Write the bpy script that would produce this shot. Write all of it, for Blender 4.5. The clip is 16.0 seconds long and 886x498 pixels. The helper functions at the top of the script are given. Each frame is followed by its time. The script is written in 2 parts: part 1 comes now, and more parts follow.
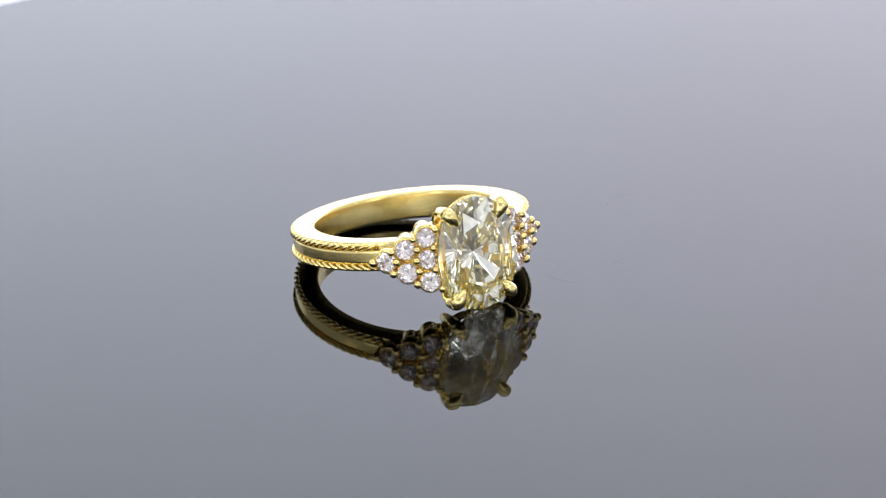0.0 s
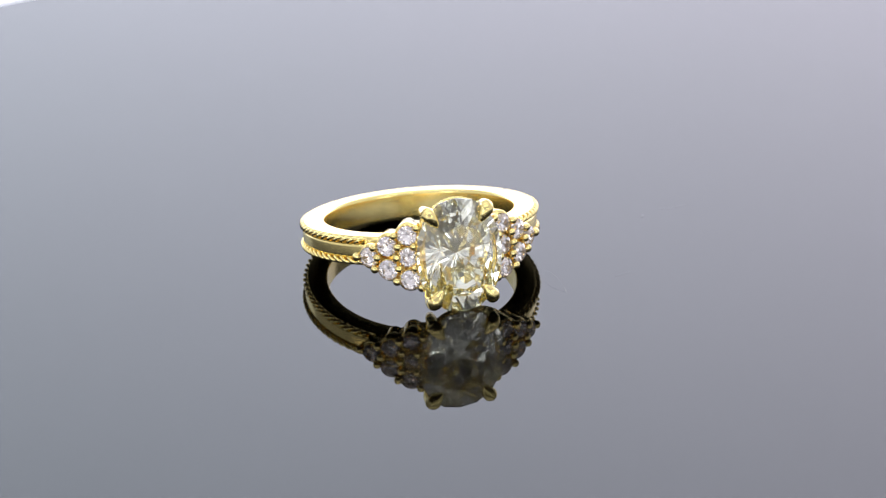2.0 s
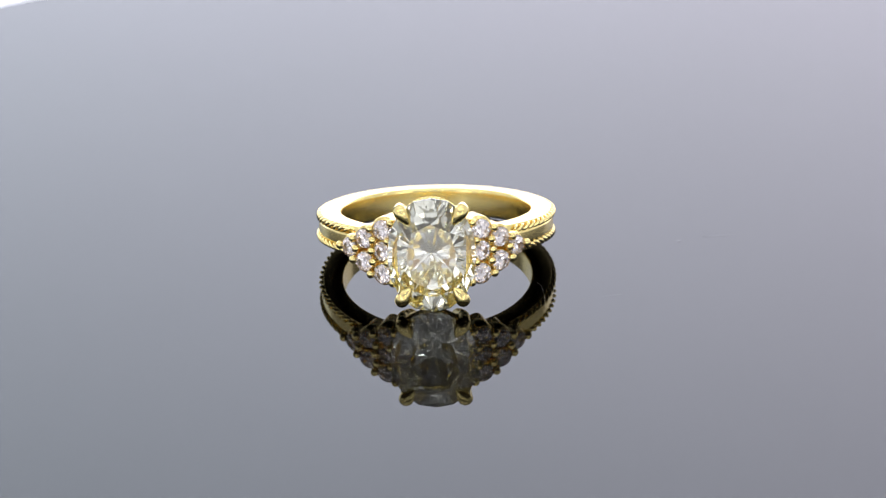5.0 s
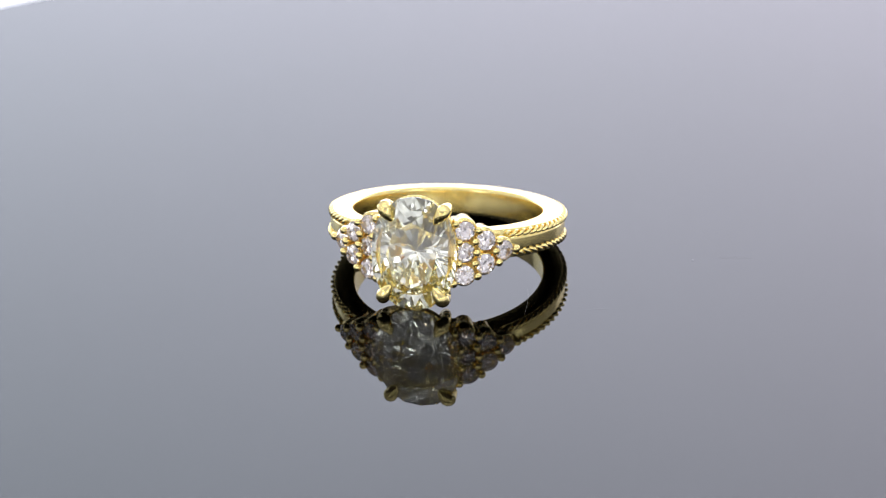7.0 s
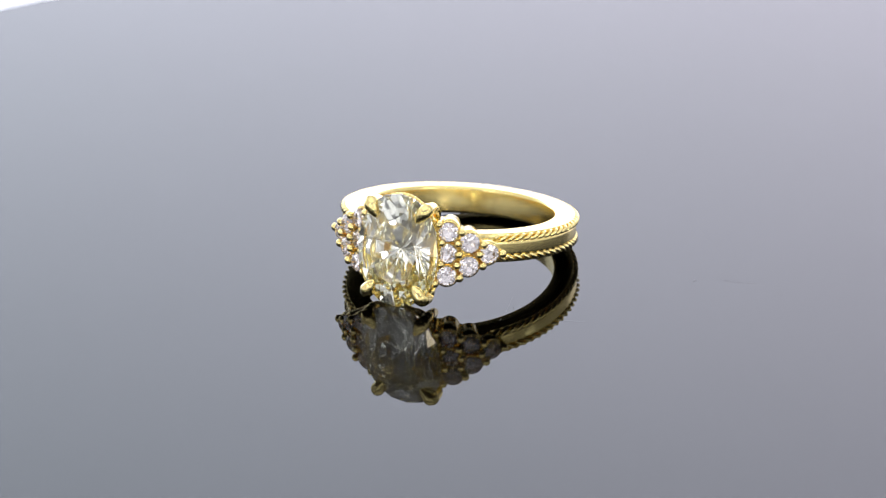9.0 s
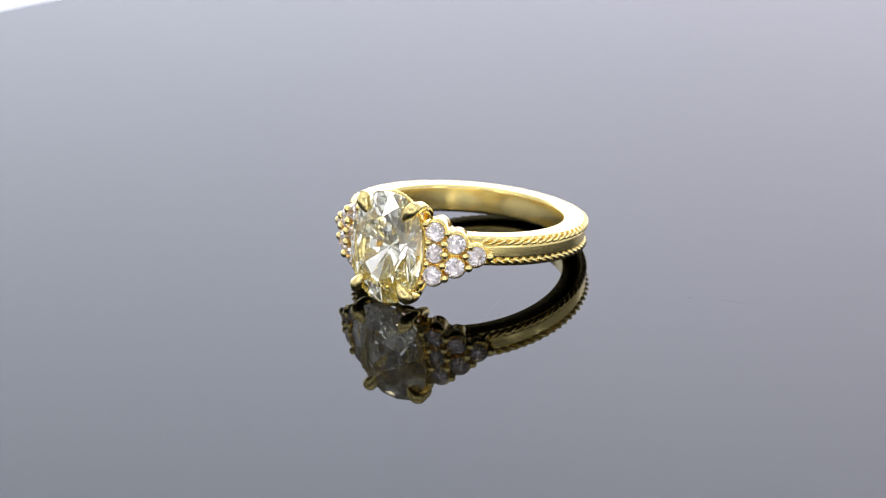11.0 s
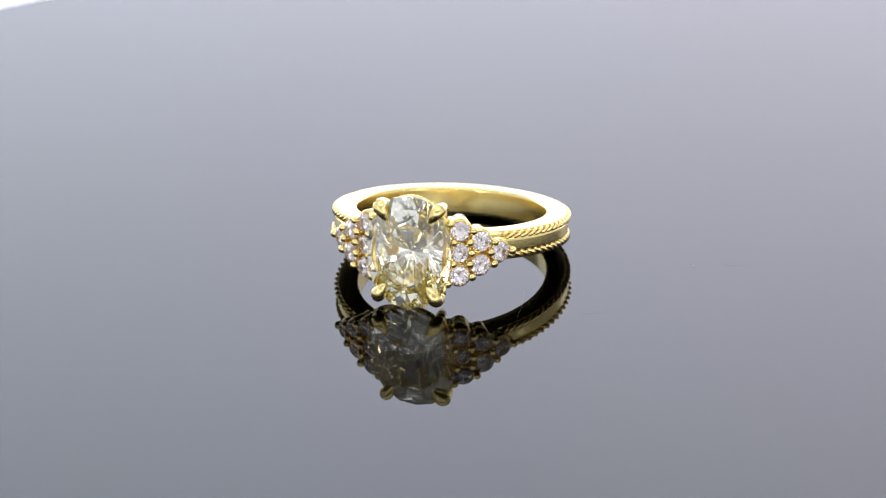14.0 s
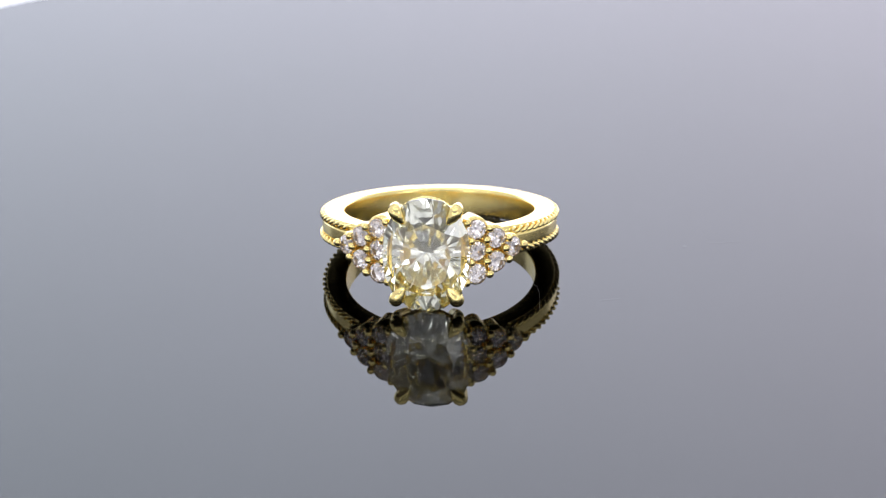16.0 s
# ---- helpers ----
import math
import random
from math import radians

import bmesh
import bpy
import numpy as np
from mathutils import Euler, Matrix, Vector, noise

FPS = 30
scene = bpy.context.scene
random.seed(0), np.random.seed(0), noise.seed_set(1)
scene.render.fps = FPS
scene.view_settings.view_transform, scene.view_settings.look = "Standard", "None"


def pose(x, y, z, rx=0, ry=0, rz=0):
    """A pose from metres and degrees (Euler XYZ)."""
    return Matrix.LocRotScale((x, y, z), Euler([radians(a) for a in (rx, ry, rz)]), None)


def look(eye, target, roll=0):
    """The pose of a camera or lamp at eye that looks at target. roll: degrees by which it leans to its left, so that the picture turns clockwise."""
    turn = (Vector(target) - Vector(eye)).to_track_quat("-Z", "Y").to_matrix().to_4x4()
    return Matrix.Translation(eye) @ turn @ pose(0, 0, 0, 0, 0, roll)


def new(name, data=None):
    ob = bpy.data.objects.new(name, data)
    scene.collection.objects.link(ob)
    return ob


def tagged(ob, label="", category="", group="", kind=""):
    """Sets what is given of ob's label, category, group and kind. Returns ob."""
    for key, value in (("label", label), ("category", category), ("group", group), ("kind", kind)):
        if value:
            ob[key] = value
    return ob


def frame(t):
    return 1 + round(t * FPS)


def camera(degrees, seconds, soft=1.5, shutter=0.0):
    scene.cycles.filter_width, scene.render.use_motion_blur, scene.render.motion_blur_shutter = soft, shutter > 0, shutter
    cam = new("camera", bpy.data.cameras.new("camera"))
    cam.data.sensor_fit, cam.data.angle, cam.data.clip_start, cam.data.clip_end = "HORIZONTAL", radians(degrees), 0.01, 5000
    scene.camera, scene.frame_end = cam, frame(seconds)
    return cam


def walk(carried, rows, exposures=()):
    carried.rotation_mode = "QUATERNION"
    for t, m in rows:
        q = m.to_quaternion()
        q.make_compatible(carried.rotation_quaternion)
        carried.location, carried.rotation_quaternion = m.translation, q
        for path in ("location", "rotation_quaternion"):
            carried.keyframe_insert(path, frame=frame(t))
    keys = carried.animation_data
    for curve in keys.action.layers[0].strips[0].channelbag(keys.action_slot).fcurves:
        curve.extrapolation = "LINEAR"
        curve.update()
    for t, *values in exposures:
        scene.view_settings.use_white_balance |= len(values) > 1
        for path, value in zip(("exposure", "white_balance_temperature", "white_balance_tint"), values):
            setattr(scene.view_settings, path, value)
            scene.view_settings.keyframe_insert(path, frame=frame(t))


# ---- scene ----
MM = 0.001

# light finds its way through many facets
scene.cycles.max_bounces, scene.cycles.glossy_bounces, scene.cycles.transmission_bounces = 24, 20, 20

# ---- camera: a still macro lens, looking down at the plate ----
cam = camera(14.89, 16.0, soft=1.1)
EYE = (-0.00048, -0.27506, 0.11660)
AIM = (-0.00048, 0.00582, 0.0)
cam.data.dof.use_dof, cam.data.dof.focus_distance, cam.data.dof.aperture_fstop = True, 0.288, 64.0
STILL = look(EYE, AIM, -1.5)
walk(cam, [(0.0, STILL), (16.0, STILL)], [(0.0, 0.0), (4.0, 0.02), (8.0, 0.05), (12.5, 0.06), (16.0, 0.04)])

# ---- light: a white tent whose panels glow by themselves, with small spot diodes ----
world = bpy.data.worlds.new("studio")
scene.world = world
world.use_nodes = True
world.node_tree.nodes["Background"].inputs["Color"].default_value = (0.8, 0.85, 1.0, 1)
world.node_tree.nodes["Background"].inputs["Strength"].default_value = 0.05
BACK_GLOW, TOP_GLOW, SIDE_GLOW, FRONT_GLOW, DIM_GLOW = 3.08, 0.36, 0.25, 0.38, 0.07


def soft_box(x, y, z, width, depth, watts):
    """A diffused lamp hung inside the tent."""
    data = bpy.data.lights.new("soft_box", "AREA")
    data.shape, data.size, data.size_y, data.energy, data.color = "RECTANGLE", width, depth, watts, (0.93, 0.97, 1.07)
    ob = new("soft_box", data)
    ob.matrix_basis = look((x, y, z), (0, 0, 0.004))
    return ob


def diode(x, y, z, watts, radius, tone):
    data = bpy.data.lights.new("spot_diode", "AREA")
    data.shape, data.size, data.energy, data.color = "DISK", radius * 2, watts, tone
    ob = new("spot_diode", data)
    ob.matrix_basis = look((x, y, z), (0, 0, 0.004))
    return ob


soft_box(-0.27, -0.33, 0.17, 0.10, 0.13, 0.14)
soft_box(0.29, -0.31, 0.19, 0.10, 0.13, 0.13)
soft_box(0.02, -0.14, 0.47, 0.44, 0.16, 0.24)
soft_box(-0.05, 0.12, 0.47, 0.34, 0.08, 0.07)
# two lamp tints, added so the stones flash in colour
WARM, COOL = (1.0, 0.86, 0.66), (0.86, 0.93, 1.0)
for x, y, z, tone in ((-0.15, -0.50, 0.10, COOL), (0.17, -0.51, 0.07, WARM), (-0.07, -0.52, 0.20, WARM), (0.09, -0.51, 0.26, COOL), (-0.34, -0.12, 0.26, WARM), (0.36, -0.10, 0.24, COOL),
                      (-0.18, 0.00, 0.44, COOL), (0.16, -0.06, 0.45, WARM)):
    diode(x, y, z, 0.035, 0.013, tone)
# unseen small diodes added for sparkle: two rows under the tent's top, one across its front
for k in range(10):
    diode((k - 4.5) * 0.066, -0.53, 0.075 + 0.03 * (k * 3 % 4), 0.006, 0.005, WARM if k % 2 else COOL)
for k in range(8):
    diode((k - 3.5) * 0.052, -0.365 + 0.01 * (k % 3), 0.43, 0.007, 0.004, COOL if k % 2 else WARM)
for k in range(9):
    diode((k - 4) * 0.075 + 0.02, -0.255 + 0.01 * (k % 2), 0.462, 0.006, 0.004, WARM if k % 3 else COOL)


# ---- materials ----
def material(name, base, rough, metal=0.0, ior=1.5, grain=0.0, grain_size=900.0, bump=0.0, spread=0.0):
    m = bpy.data.materials.new(name)
    m.use_nodes = True
    n, l = m.node_tree.nodes, m.node_tree.links
    b = n["Principled BSDF"]
    b.inputs["Base Color"].default_value = (*base, 1)
    b.inputs["Roughness"].default_value = rough
    b.inputs["Metallic"].default_value = metal
    b.inputs["IOR"].default_value = ior
    if grain or bump or spread:
        co = n.new("ShaderNodeTexCoord")
        fine, broad = n.new("ShaderNodeTexNoise"), n.new("ShaderNodeTexNoise")
        fine.inputs["Scale"].default_value, fine.inputs["Detail"].default_value = grain_size, 5
        broad.inputs["Scale"].default_value, broad.inputs["Detail"].default_value = grain_size / 9, 3
        for t in (fine, broad):
            l.new(co.outputs["Object"], t.inputs["Vector"])
        if spread:
            mix = n.new("ShaderNodeMix")
            mix.data_type = "RGBA"
            mix.inputs["A"].default_value = (*[c * (1 - spread) for c in base], 1)
            mix.inputs["B"].default_value = (*[min(1, c * (1 + spread)) for c in base], 1)
            l.new(broad.outputs["Fac"], mix.inputs["Factor"])
            l.new(mix.outputs["Result"], b.inputs["Base Color"])
        if grain:
            r = n.new("ShaderNodeMapRange")
            r.inputs["To Min"].default_value, r.inputs["To Max"].default_value = max(0, rough - grain), rough + grain
            l.new(fine.outputs["Fac"], r.inputs["Value"])
            l.new(r.outputs["Result"], b.inputs["Roughness"])
        if bump:
            k = n.new("ShaderNodeBump")
            k.inputs["Strength"].default_value, k.inputs["Distance"].default_value = bump, 0.00002
            l.new(fine.outputs["Fac"], k.inputs["Height"])
            l.new(k.outputs["Normal"], b.inputs["Normal"])
    return m


def gem(name, tint, ior=2.42):
    m = bpy.data.materials.new(name)
    m.use_nodes = True
    n, l = m.node_tree.nodes, m.node_tree.links
    n.remove(n["Principled BSDF"])
    g = n.new("ShaderNodeBsdfGlass")
    g.inputs["Color"].default_value, g.inputs["IOR"].default_value, g.inputs["Roughness"].default_value = (*tint, 1), ior, 0.0
    l.new(g.outputs["BSDF"], n["Material Output"].inputs["Surface"])
    return m


# light put into a panel as emission, in noise patches that make stones glitter
def glow(name, base, strength, uneven=0.06, patch_scale=3.0):
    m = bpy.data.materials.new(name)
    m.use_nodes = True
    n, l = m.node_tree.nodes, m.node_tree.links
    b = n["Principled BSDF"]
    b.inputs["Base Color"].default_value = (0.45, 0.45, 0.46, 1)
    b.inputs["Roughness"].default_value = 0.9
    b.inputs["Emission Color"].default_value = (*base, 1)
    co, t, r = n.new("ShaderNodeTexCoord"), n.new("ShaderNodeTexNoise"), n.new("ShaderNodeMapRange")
    t.inputs["Scale"].default_value = patch_scale
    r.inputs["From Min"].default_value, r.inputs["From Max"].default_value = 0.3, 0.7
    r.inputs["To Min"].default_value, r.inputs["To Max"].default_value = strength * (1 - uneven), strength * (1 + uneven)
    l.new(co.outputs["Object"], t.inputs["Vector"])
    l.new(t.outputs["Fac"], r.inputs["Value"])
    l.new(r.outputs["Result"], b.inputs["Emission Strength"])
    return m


GOLD = material("polished_yellow_gold", (0.95, 0.78, 0.315), 0.15, 1.0, grain=0.04, grain_size=2500, spread=0.03)
SATIN = material("satin_yellow_gold", (0.94, 0.765, 0.305), 0.23, 1.0, grain=0.06, grain_size=3500, bump=0.08, spread=0.04)
YELLOW_GEM = gem("pale_yellow_diamond", (0.995, 0.995, 0.953))
CLEAR_GEM = gem("colourless_diamond", (0.998, 0.984, 0.975))
ACRYLIC = material("black_gloss_acrylic", (0.0, 0.0, 0.0), 0.0, ior=1.31)
FABRIC_BACK = glow("glowing_back_fabric", (0.94, 0.975, 1.16), BACK_GLOW)
# uneven light put into the emission: dimmer and bluer towards the upper left
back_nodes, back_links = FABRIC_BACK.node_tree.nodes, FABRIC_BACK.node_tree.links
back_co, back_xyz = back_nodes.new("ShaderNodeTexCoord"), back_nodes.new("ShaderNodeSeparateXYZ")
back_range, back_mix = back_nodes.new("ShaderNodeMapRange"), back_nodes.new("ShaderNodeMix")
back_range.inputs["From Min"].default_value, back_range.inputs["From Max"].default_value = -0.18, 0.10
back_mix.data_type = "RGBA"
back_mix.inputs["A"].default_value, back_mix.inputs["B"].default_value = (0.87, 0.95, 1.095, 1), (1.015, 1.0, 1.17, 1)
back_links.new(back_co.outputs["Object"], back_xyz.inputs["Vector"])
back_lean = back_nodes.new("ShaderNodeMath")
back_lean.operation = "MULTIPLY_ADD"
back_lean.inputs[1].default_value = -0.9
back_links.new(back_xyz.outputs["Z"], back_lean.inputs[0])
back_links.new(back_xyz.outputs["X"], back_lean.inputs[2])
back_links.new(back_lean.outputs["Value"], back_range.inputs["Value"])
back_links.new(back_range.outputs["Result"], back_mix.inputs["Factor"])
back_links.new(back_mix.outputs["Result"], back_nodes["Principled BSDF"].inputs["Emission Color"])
FABRIC_TOP = glow("glowing_top_fabric", (0.99, 0.99, 1.08), TOP_GLOW, 0.5, 9.0)
FABRIC_FRONT = glow("glowing_front_fabric", (0.97, 0.98, 1.05), FRONT_GLOW, 0.8, 9.0)
# same fabric with its emission turned down, standing in for shade
FABRIC_DIM = glow("dim_glow_fabric", (0.97, 0.98, 1.05), DIM_GLOW, 0.8, 9.0)
FABRIC_SIDE = glow("glowing_side_fabric", (0.99, 0.99, 1.08), SIDE_GLOW, 0.7, 9.0)
WHITE_FLOOR = material("white_tent_floor", (0.85, 0.85, 0.86), 0.8, spread=0.03, grain_size=30)
FIBRE = material("dark_fibre", (0.17, 0.17, 0.18), 0.6)
LINT = material("pale_lint", (0.45, 0.45, 0.46), 0.8)


# ---- mesh helpers ----
def mesh_from(name, verts, faces, mat, smooth=True):
    me = bpy.data.meshes.new(name)
    me.from_pydata(verts, [], faces)
    me.materials.append(mat)
    for p in me.polygons:
        p.use_smooth = smooth
    me.update()
    return me


def put(name, me, parent=None, m=None, label=""):
    ob = new(name, me)
    if parent:
        ob.parent = parent
    if m is not None:
        ob.matrix_basis = m
    return tagged(ob, label) if label else ob


def grid_faces(rows, cols, wrap_rows, wrap_cols):
    out = []
    for i in range(rows if wrap_rows else rows - 1):
        for j in range(cols if wrap_cols else cols - 1):
            a, b = i, (i + 1) % rows
            c, d = j, (j + 1) % cols
            out.append((a * cols + c, b * cols + c, b * cols + d, a * cols + d))
    return out


def around(angle, radius, z):
    """A point of the ring: angle in degrees from the middle of the head, radius and height in millimetres."""
    a = radians(angle)
    return Vector((math.sin(a) * radius, -math.cos(a) * radius, z)) * MM


def facing(angle, radius, z):
    """A pose on the ring whose local z points straight out."""
    a = radians(angle)
    out = Vector((math.sin(a), -math.cos(a), 0))
    up = Vector((0, 0, 1))
    m = Matrix((up.cross(out), up, out)).transposed().to_4x4()
    m.translation = around(angle, radius, z)
    return m


def tube(path, radius, sides=8, taper=None):
    verts, n = [], len(path)
    for i, p in enumerate(path):
        d = (path[min(i + 1, n - 1)] - path[max(i - 1, 0)]).normalized()
        ref = Vector((0, 0, 1)) if abs(d.z) < 0.9 else Vector((1, 0, 0))
        u = d.cross(ref).normalized()
        v = d.cross(u)
        r = radius * (taper[i] if taper else 1)
        for k in range(sides):
            a = 2 * math.pi * k / sides
            verts.append(p + (u * math.cos(a) + v * math.sin(a)) * r)
    faces = grid_faces(n, sides, False, True)
    faces.append(tuple(range(sides))[::-1])
    faces.append(tuple((n - 1) * sides + k for k in range(sides)))
    return verts, faces


def lathe(profile, segments):
    """profile: (radius, height) in metres; spun round local z and closed top and bottom by its own ends."""
    verts = []
    for r, h in profile:
        for k in range(segments):
            a = 2 * math.pi * k / segments
            verts.append((r * math.cos(a), r * math.sin(a), h))
    return verts, grid_faces(len(profile), segments, False, True)


# ---- the tent: panels that glow in place of lamps outside ----
def panel(name, size, m, mat, label):
    bm = bmesh.new()
    bmesh.ops.create_cube(bm, size=1, matrix=Matrix.Diagonal((*size, 1)))
    me = bpy.data.meshes.new(name)
    bm.to_mesh(me)
    bm.free()
    me.materials.append(mat)
    ob = new(name, me)
    ob.matrix_basis = m
    return tagged(ob, label, "wall" if "wall" in name else name, kind="structure")


panel("wall_back", (1.0, 0.01, 0.34), pose(0, 0.45, 0.14), FABRIC_BACK, "white translucent tent back with its own graded glow")
# upper back split off and dimmed so the mirrored stones stay dark
panel("wall_back_upper", (1.0, 0.01, 0.178), pose(0, 0.45, 0.4005), FABRIC_DIM, "white translucent upper tent back, given a dimmer glow")
panel("wall_left", (0.01, 0.99, 0.52), pose(-0.5, -0.05, 0.23), FABRIC_SIDE, "white translucent tent side with added glow")
panel("wall_right", (0.01, 0.99, 0.52), pose(0.5, -0.05, 0.23), FABRIC_SIDE, "white translucent tent side with added glow")
panel("wall_front", (1.0, 0.01, 0.23), pose(0, -0.555, 0.085), FABRIC_FRONT, "white translucent lower tent front with added glow")
# upper front and front ceiling strip likewise dimmed for contrast in the facets
panel("wall_front_upper", (1.0, 0.01, 0.29), pose(0, -0.555, 0.345), FABRIC_DIM, "upper tent front, given a dimmer glow")
panel("ceiling", (1.02, 0.78, 0.01), pose(0, 0.07, 0.4955), FABRIC_TOP, "white translucent tent top with added glow")
panel("ceiling_front", (1.02, 0.24, 0.01), pose(0, -0.44, 0.4955), FABRIC_DIM, "front strip of the tent top, given a dimmer glow")
panel("floor", (1.02, 1.02, 0.01), pose(0, -0.05, -0.035), WHITE_FLOOR, "white floor of the photo tent")


# ---- the turntable plate ----
PLATE = tagged(new("turntable"), "round black high-gloss acrylic turntable plate", "turntable")
verts, faces = lathe([(0.0001, -0.010), (0.0900, -0.010), (0.0915, -0.0085), (0.0915, -0.0008), (0.0912, -0.0002), (0.0907, 0.0), (0.0001, 0.0)], 256)
disc = put("disc", mesh_from("disc", verts, faces, ACRYLIC, False), PLATE, pose(0.0009, 0.0020, 0))
verts, faces = lathe([(0.0001, -0.030), (0.0600, -0.030), (0.0600, -0.0105), (0.0001, -0.0105)], 96)
put("base", mesh_from("base", verts, faces, ACRYLIC, False), PLATE, None, "black drum under the plate")

# ---- the ring ----
TILT, CENTRE, HEIGHT, DROP = 10.0, Vector((-0.00120, 0.00479, 0)), 0.00309, -0.16
RING = tagged(new("diamond_ring"), "yellow gold ring with oval yellowish diamond lying flat on black acrylic", "ring")


def band():
    w, ri = 1.28, 8.42
    outer, edge = 10.40, 10.22
    half = [(ri, 0.0), (ri, w - 0.32), (ri + 0.02, w - 0.20), (ri + 0.07, w - 0.10), (ri + 0.15, w - 0.03), (ri + 0.25, w), (9.3, w + 0.005),
            (edge - 0.05, w), (edge, w - 0.03), (edge + 0.02, w - 0.08), (edge + 0.02, 0.69), (outer, 0.66), (outer + 0.02, 0.34), (outer + 0.025, 0.0)]
    pts = half + [(r, -z) for r, z in half[-2:0:-1]]
    seg, gap = 240, 11
    verts, n = [], len(pts)
    for i in range(seg + 1):
        for r, z in pts:
            verts.append(around(gap + (360 - 2 * gap) * i / seg, r, z))
    faces = grid_faces(seg + 1, n, False, True) + [tuple(range(n)), tuple(seg * n + k for k in range(n))[::-1]]
    me = mesh_from("band", verts, faces, SATIN)
    put("band", me, RING, None, "plain satin gold band")


def rope(z):
    """A two-strand twisted wire along one edge of the band, from shoulder to shoulder."""
    trim = None
    turns, steps = 31, 31 * 12
    for strand in (0, 1):
        path = []
        for i in range(steps + 1):
            f = i / steps
            a = 42 + 276 * f
            tw = 2 * math.pi * (turns * f + strand / 2) * (1 if z > 0 else -1)
            path.append(around(a, 10.31 + 0.185 * math.cos(tw), z + 0.185 * math.sin(tw)))
        verts, faces = tube(path, 0.165 * MM, 8)
        me = mesh_from("wire", verts, faces, GOLD)
        if trim is None:
            trim = put("rope_edge", me, RING, None, "twisted gold wire edge")
        else:
            put("wire", me, trim)


def brilliant(name, rx, ry, crown, pavilion, mat, table=0.56, girdle=0.05, n=8, mid=0.0, bulge=0.04, power=2.0):
    """A brilliant-cut stone; local z is the way out, the girdle at 0."""
    v, f = [], []

    def ring(count, shift, r, h):
        s = len(v)
        for k in range(count):
            a = 2 * math.pi * (k + shift) / count
            c, d = math.cos(a), math.sin(a)
            full = (abs(c) ** power + abs(d) ** power) ** (-1 / power)
            v.append((rx * r * full * c, ry * r * full * d, h))
        return s

    star = (1 + table) / 2 + 0.03
    T = ring(n, 0, table, crown)
    S = ring(n, 0.5, star, crown * (1 - (star - table) / (1 - table) * 0.97))
    G = ring(2 * n, 0, 1.0, girdle / 2)
    B = ring(2 * n, 0, 1.0, -girdle / 2)
    P = ring(n, 0.5, 0.22, -pavilion * 0.80)
    C = ring(1, 0, 0, -pavilion)
    M = ring(2 * n, 0.5, mid, -pavilion * ((1 - mid) / 0.78 * 0.80 + bulge)) if mid else 0
    f.append(tuple(T + k for k in range(n)))
    for k in range(n):
        k1, g, gm, g1 = (k + 1) % n, 2 * k, 2 * k + 1, (2 * k + 2) % (2 * n)
        f += [(T + k, S + k, T + k1), (T + k, S + (k - 1) % n, G + g), (T + k, G + g, S + k), (S + k, G + g, G + gm), (S + k, G + gm, G + g1)]
        if mid:
            m0, m1, ml = M + 2 * k, M + 2 * k + 1, M + (2 * k - 1) % (2 * n)
            f += [(B + g, B + gm, m0), (B + gm, B + g1, m1), (B + gm, m1, m0), (B + g, m0, ml), (P + k, m0, m1)]
            f += [(P + k, C, m0), (C, ml, m0), (C, P + (k - 1) % n, ml)]
        else:
            f += [(P + k, B + gm, B + g), (P + k, B + g1, B + gm), (C, P + k, B + g), (C, B + g, P + (k - 1) % n)]
    for k in range(2 * n):
        k1 = (k + 1) % (2 * n)
        f.append((G + k, B + k, B + k1, G + k1))
    rng = random.Random(5)
    for i in list(range(S, G)) + list(range(P, len(v))):
        v[i] = tuple(c + rng.uniform(-1, 1) * 0.012 * rx for c in v[i])
    me = mesh_from(name, [Vector(p) * MM for p in v], f, mat, False)
    bm = bmesh.new()
    bm.from_mesh(me)
    bmesh.ops.recalc_face_normals(bm, faces=bm.faces)
    bm.to_mesh(me)
    bm.free()
    return me


def bead_mesh(name, r, long, mat):
    """A round-headed grain on a short stem."""
    prof = [(0.0001 * MM, -long), (r * 0.85, -long), (r * 0.9, -0.2 * r)]
    prof += [(r * math.cos(a), r * 0.95 * math.sin(a)) for a in (0.0, 0.35, 0.7, 1.0, 1.3)] + [(0.0001 * MM, r * 0.95)]
    verts, faces = lathe(prof, 14)
    return mesh_from(name, verts, faces, mat)


STONES = ((20.5, 1.9), (20.5, 0.0), (20.5, -1.98), (29.4, 1.0), (29.4, -1.06), (38.0, 0.0))
GRAINS = ((16.4, 2.55), (16.0, -2.68), (25.8, 1.95), (25.8, -2.05), (35.2, 0.88), (35.2, -1.0), (43.8, 0.0),
          (18.0, 0.95), (18.0, -0.95), (24.6, 0.95), (24.6, -0.95), (25.2, 0.0), (33.6, 0.0))


def shoulder_radius(angle):
    return float(np.interp(angle, (16, 26, 35, 44), (12.42, 12.33, 12.03, 11.75)))


def outline(angle):
    """Half the width of a shoulder, in millimetres, scalloped round its stones."""
    half = 0.1
    for a, z in STONES:
        along = (angle - a) * 0.213
        if z >= 0 and abs(along) < 1.10:
            half = max(half, z + math.sqrt(1.21 - along * along))
    straight = float(np.interp(angle, (13, 20, 29, 38, 44.2), (2.75, 2.75, 1.80, 0.85, 0.25)))
    return max(half, straight)


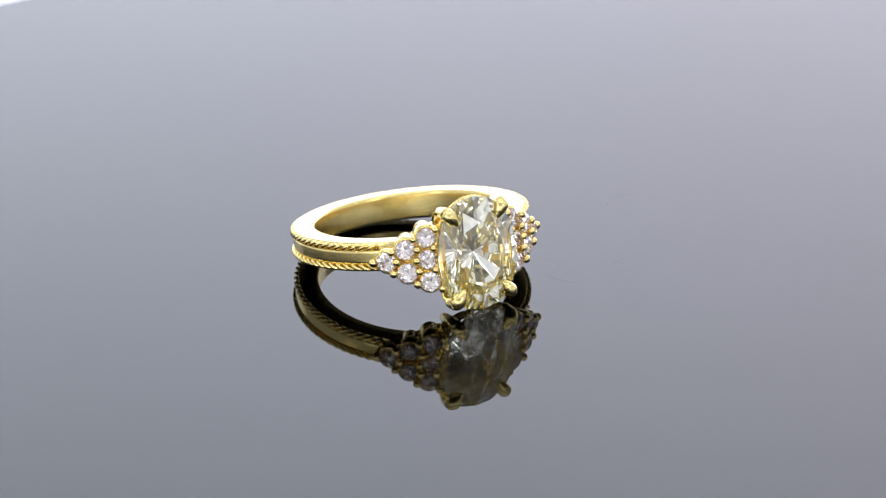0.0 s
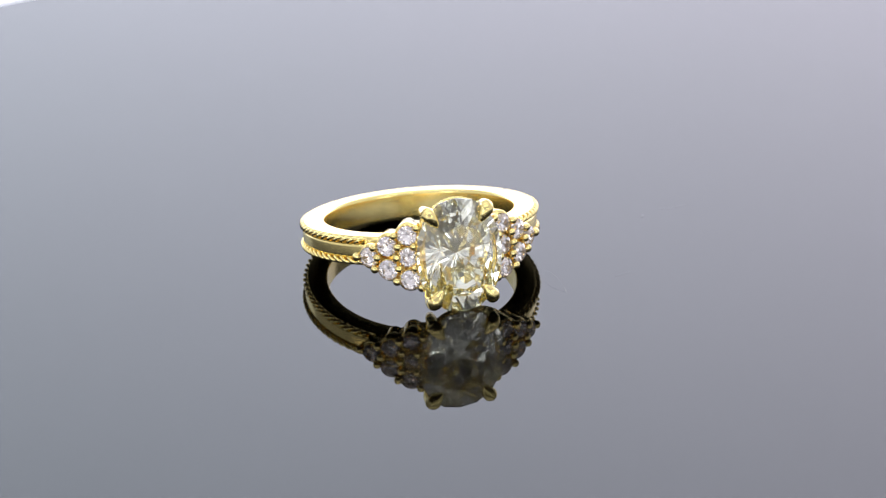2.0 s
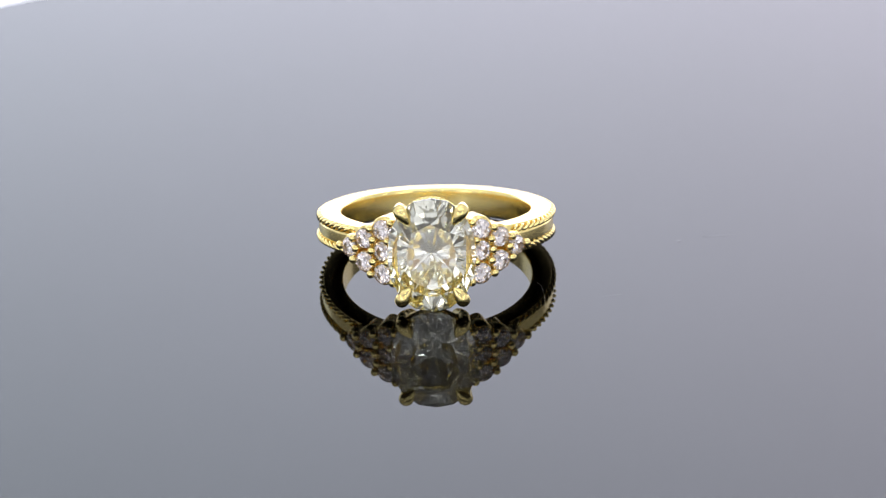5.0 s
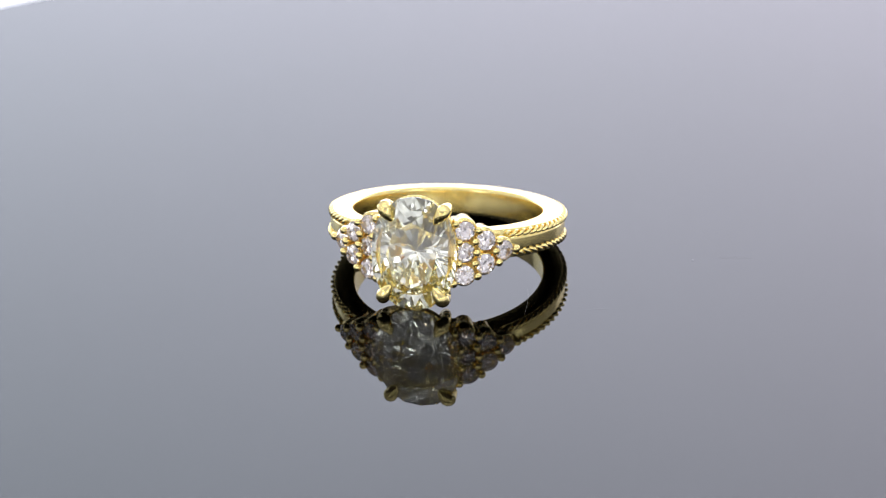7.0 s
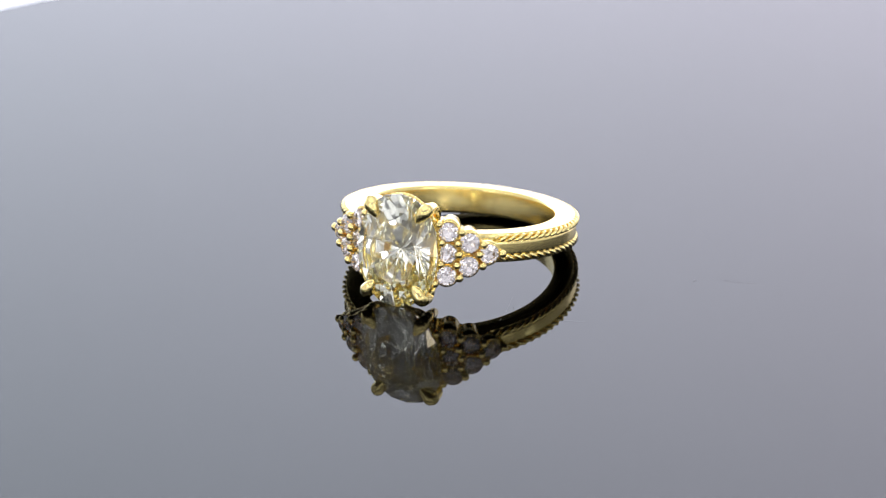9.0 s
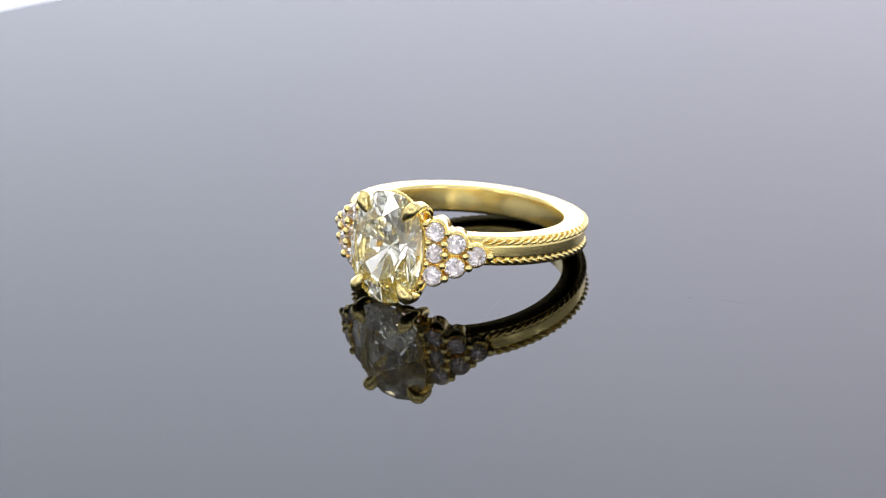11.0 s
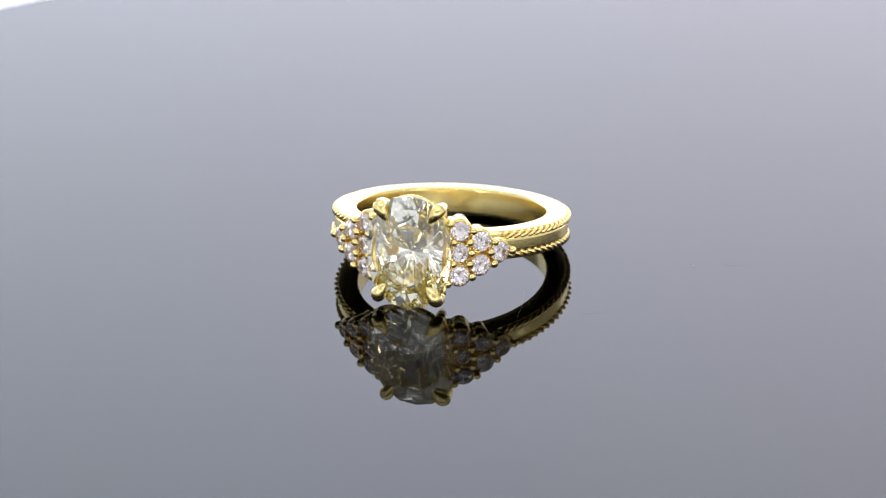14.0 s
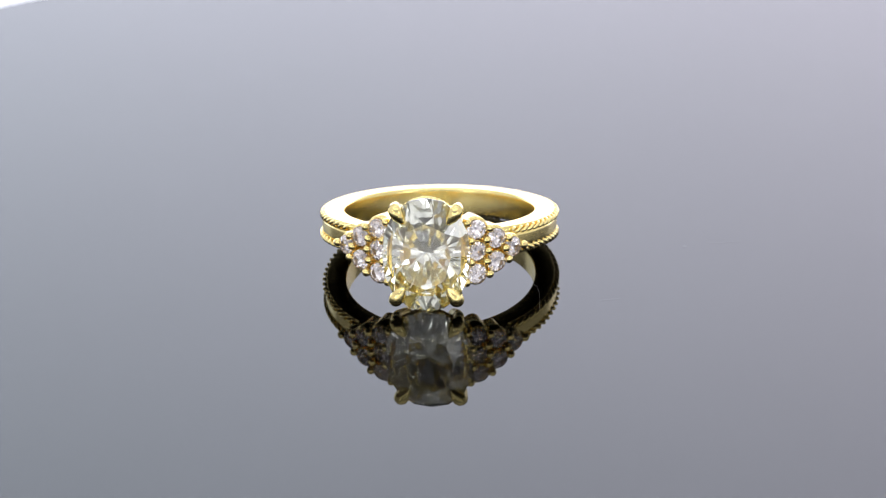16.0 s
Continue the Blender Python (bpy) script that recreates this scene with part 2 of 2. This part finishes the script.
def shoulders():
    stone = brilliant("side_diamond", 0.87, 0.87, 0.27, 0.765, CLEAR_GEM, girdle=0.04)
    grain = bead_mesh("bead", 0.375 * MM, 0.9 * MM, GOLD)
    seat_v, seat_f = lathe([(0.60 * MM, -2.6 * MM), (0.86 * MM, -1.6 * MM), (0.94 * MM, -0.6 * MM), (0.955 * MM, -0.18 * MM), (0.93 * MM, -0.10 * MM),
                            (0.86 * MM, -0.10 * MM), (0.55 * MM, -0.75 * MM), (0.30 * MM, -1.4 * MM), (0.28 * MM, -2.6 * MM)], 24)
    seat = mesh_from("seat", seat_v, seat_f, GOLD)
    for side in (-1, 1):
        # the curved gold web that carries the seats
        verts, rows, cols = [], 20, 8
        for i in range(rows):
            a = 12 + (41 - 12) * i / (rows - 1)
            half = 2.35 * (1 - i / (rows - 1)) ** 0.85 + 0.45
            inner, top = 9.9, shoulder_radius(a) - 1.05
            ring_pts = [(inner, -half), (top - 0.25, -half), (top - 0.06, -half * 0.9), (top, -half * 0.4), (top, half * 0.4), (top - 0.06, half * 0.9), (top - 0.25, half), (inner, half)]
            for r, z in ring_pts:
                verts.append(around(side * a, r, z + DROP * 0.6))
        faces = grid_faces(rows, cols, False, True) + [tuple(range(cols)), tuple((rows - 1) * cols + k for k in range(cols))[::-1]]
        web = put("shoulder", mesh_from("shoulder", verts, faces, GOLD, False), RING, None, "gold shoulder set with small diamonds")
        # upright walls that follow the scalloped outline of the stones
        for edge in (-1, 1):
            verts, rows = [], 64
            for i in range(rows):
                a = 13.5 + (44.2 - 13.5) * i / (rows - 1)
                half, top = outline(a), shoulder_radius(a) - 0.42
                for r, z in ((9.95, half), (top - 0.08, half), (top, half - 0.07), (top, half - 0.24), (top - 0.08, half - 0.30), (9.95, half - 0.30)):
                    verts.append(around(side * a, r, edge * max(z, 0.02) + DROP))
            faces = grid_faces(rows, 6, False, True) + [tuple(range(6)), tuple((rows - 1) * 6 + k for k in range(6))[::-1]]
            put("gallery_wall", mesh_from("gallery_wall", verts, faces, GOLD, True), web)
        for a, z in STONES:
            put("seat", seat, web, facing(side * a, shoulder_radius(a) - 0.25, z + DROP))
            put("side_diamond", stone, RING, facing(side * a, shoulder_radius(a) - 0.20, z + DROP) @ pose(0, 0, 0, 0, 0, 17 * (a + z)), "small colourless round brilliant")
        for a, z in GRAINS:
            put("bead", grain, RING, facing(side * a, shoulder_radius(a) - 0.08, z + DROP), "round gold setting bead")


# the head: local x across, local y along the ring's axis, local z out
RX, RY, GIRDLE = 3.80, 4.97, 12.34


def head():
    m = facing(0, GIRDLE, DROP - 0.14)
    put("oval_diamond", brilliant("oval_diamond", RX, RY, 1.0, 3.65, YELLOW_GEM, table=0.58, girdle=0.10, n=8, mid=0.62, bulge=0.07, power=2.25), RING, m, "large pale yellow oval brilliant diamond")
    # claws: wires that rise from the base of the basket and hook over the girdle
    for sx in (-1, 1):
        for sy in (-1, 1):
            c = Vector((sx * 2.58, sy * 3.84, 0))
            out = c.normalized()
            foot = Vector((sx * 1.75, sy * 2.4, -3.2))
            path = [foot, foot.lerp(c, 0.35) + Vector((0, 0, -1.0)), c + out * 0.10 + Vector((0, 0, -1.1)), c + out * 0.16 + Vector((0, 0, -0.35)),
                    c + out * 0.10 + Vector((0, 0, 0.15)), c - out * 0.15 + Vector((0, 0, 0.42)), c - out * 0.72 + Vector((0, 0, 0.50)), c - out * 1.30 + Vector((0, 0, 0.62))]
            fine = []
            for i in range(len(path) - 1):
                p0, p1, p2, p3 = path[max(i - 1, 0)], path[i], path[i + 1], path[min(i + 2, len(path) - 1)]
                for s in range(5):
                    t = s / 5
                    fine.append(((2 * p1) + (p2 - p0) * t + (2 * p0 - 5 * p1 + 4 * p2 - p3) * t * t + (3 * p1 - p0 - 3 * p2 + p3) * t ** 3) * 0.5)
            fine.append(path[-1])
            n = len(fine)
            taper = list(np.interp(np.linspace(0, 7, n), (0, 2, 3, 4, 5, 6, 6.7, 7), (0.75, 0.8, 1.0, 1.2, 1.22, 0.92, 0.42, 0.08)))
            verts, faces = tube([p * MM for p in fine], 0.53 * MM, 12, taper)
            put("claw", mesh_from("claw", verts, faces, GOLD), RING, m, "rounded gold claw")
    # gallery rail under the girdle, edged with grains
    path = [Vector((RX * 0.93 * math.cos(a), RY * 0.925 * math.sin(a), -0.95)) * MM for a in np.linspace(0, 2 * math.pi, 65)]
    verts, faces = tube(path, 0.22 * MM, 8)
    rail = put("gallery_rail", mesh_from("gallery_rail", verts, faces, GOLD), RING, m, "oval gold gallery rail")
    grain = bead_mesh("grain", 0.21 * MM, 0.1 * MM, GOLD)
    for k in range(64):
        a = 2 * math.pi * k / 64
        put("grain", grain, rail, pose(RX * 0.955 * math.cos(a) * MM, RY * 0.962 * math.sin(a) * MM, -0.70 * MM))
    path = [Vector((RX * 0.52 * math.cos(a), RY * 0.50 * math.sin(a), -3.3)) * MM for a in np.linspace(0, 2 * math.pi, 49)]
    verts, faces = tube(path, 0.35 * MM, 8)
    put("base_rail", mesh_from("base_rail", verts, faces, GOLD), RING, m, "lower gold rail of the basket")


band()
rope(0.88)
rope(-0.88)
shoulders()
head()


# ---- fibres and lint on the plate ----
def fibre(points, radius, mat, name, label):
    verts, faces = tube([Vector(p) * MM for p in points], radius * MM, 5)
    me = mesh_from(name, verts, faces, mat)
    return tagged(new(name, me), label, name, "fibres on the plate" if name == "fibre" else "")


LOOSE = [
    fibre([(7.74, -3.21, 0.5), (8.0, -4.1, 0.7), (8.28, -5.16, 0.6), (8.42, -6.4, 0.3), (8.42, -7.59, 0.04)], 0.0045, FIBRE, "fibre", "thin dark fibre curling up from the plate"),
    fibre([(13.5, -5.5, 0.03), (14.0, -5.3, 0.05), (14.6, -5.15, 0.05), (15.3, -4.85, 0.03)], 0.0038, FIBRE, "fibre", "thin dark fibre lying on the plate"),
    fibre([(22.6, 8.05, 0.03), (23.5, 7.9, 0.05), (24.5, 8.1, 0.05), (25.5, 8.32, 0.03)], 0.0038, FIBRE, "fibre", "thin dark fibre lying on the plate"),
    fibre([(20.40, 6.82, 0.05), (20.50, 6.88, 0.09), (20.56, 6.98, 0.05), (20.62, 6.90, 0.05)], 0.009, LINT, "lint", "tiny pale speck of lint on black acrylic"),
]


# ---- what moves: plate and all on it turn one way, then back ----
START, RATE, TURN_AT, EASE = 28.31, 6.065, 10.80, 0.25


def angle_at(t):
    d = abs(t - TURN_AT)
    if d < EASE:
        d = (d * d / EASE + EASE) / 2
    return START - RATE * (TURN_AT - d)


def motions():
    times = [i * 0.5 for i in range(21)] + [10.3, 10.5, 10.6, 10.7, 10.8, 10.9, 11.0, 11.1, 11.3] + [11.5 + i * 0.5 for i in range(10)]
    turn = [(t, pose(0, 0, 0, 0, 0, angle_at(t))) for t in times]
    walk(PLATE, turn)
    rest = Matrix.Translation(CENTRE + Vector((0, 0, HEIGHT))) @ pose(0, 0, 0, -TILT)
    walk(RING, [(t, m @ rest) for t, m in turn])
    for ob in LOOSE:
        walk(ob, turn)


motions()
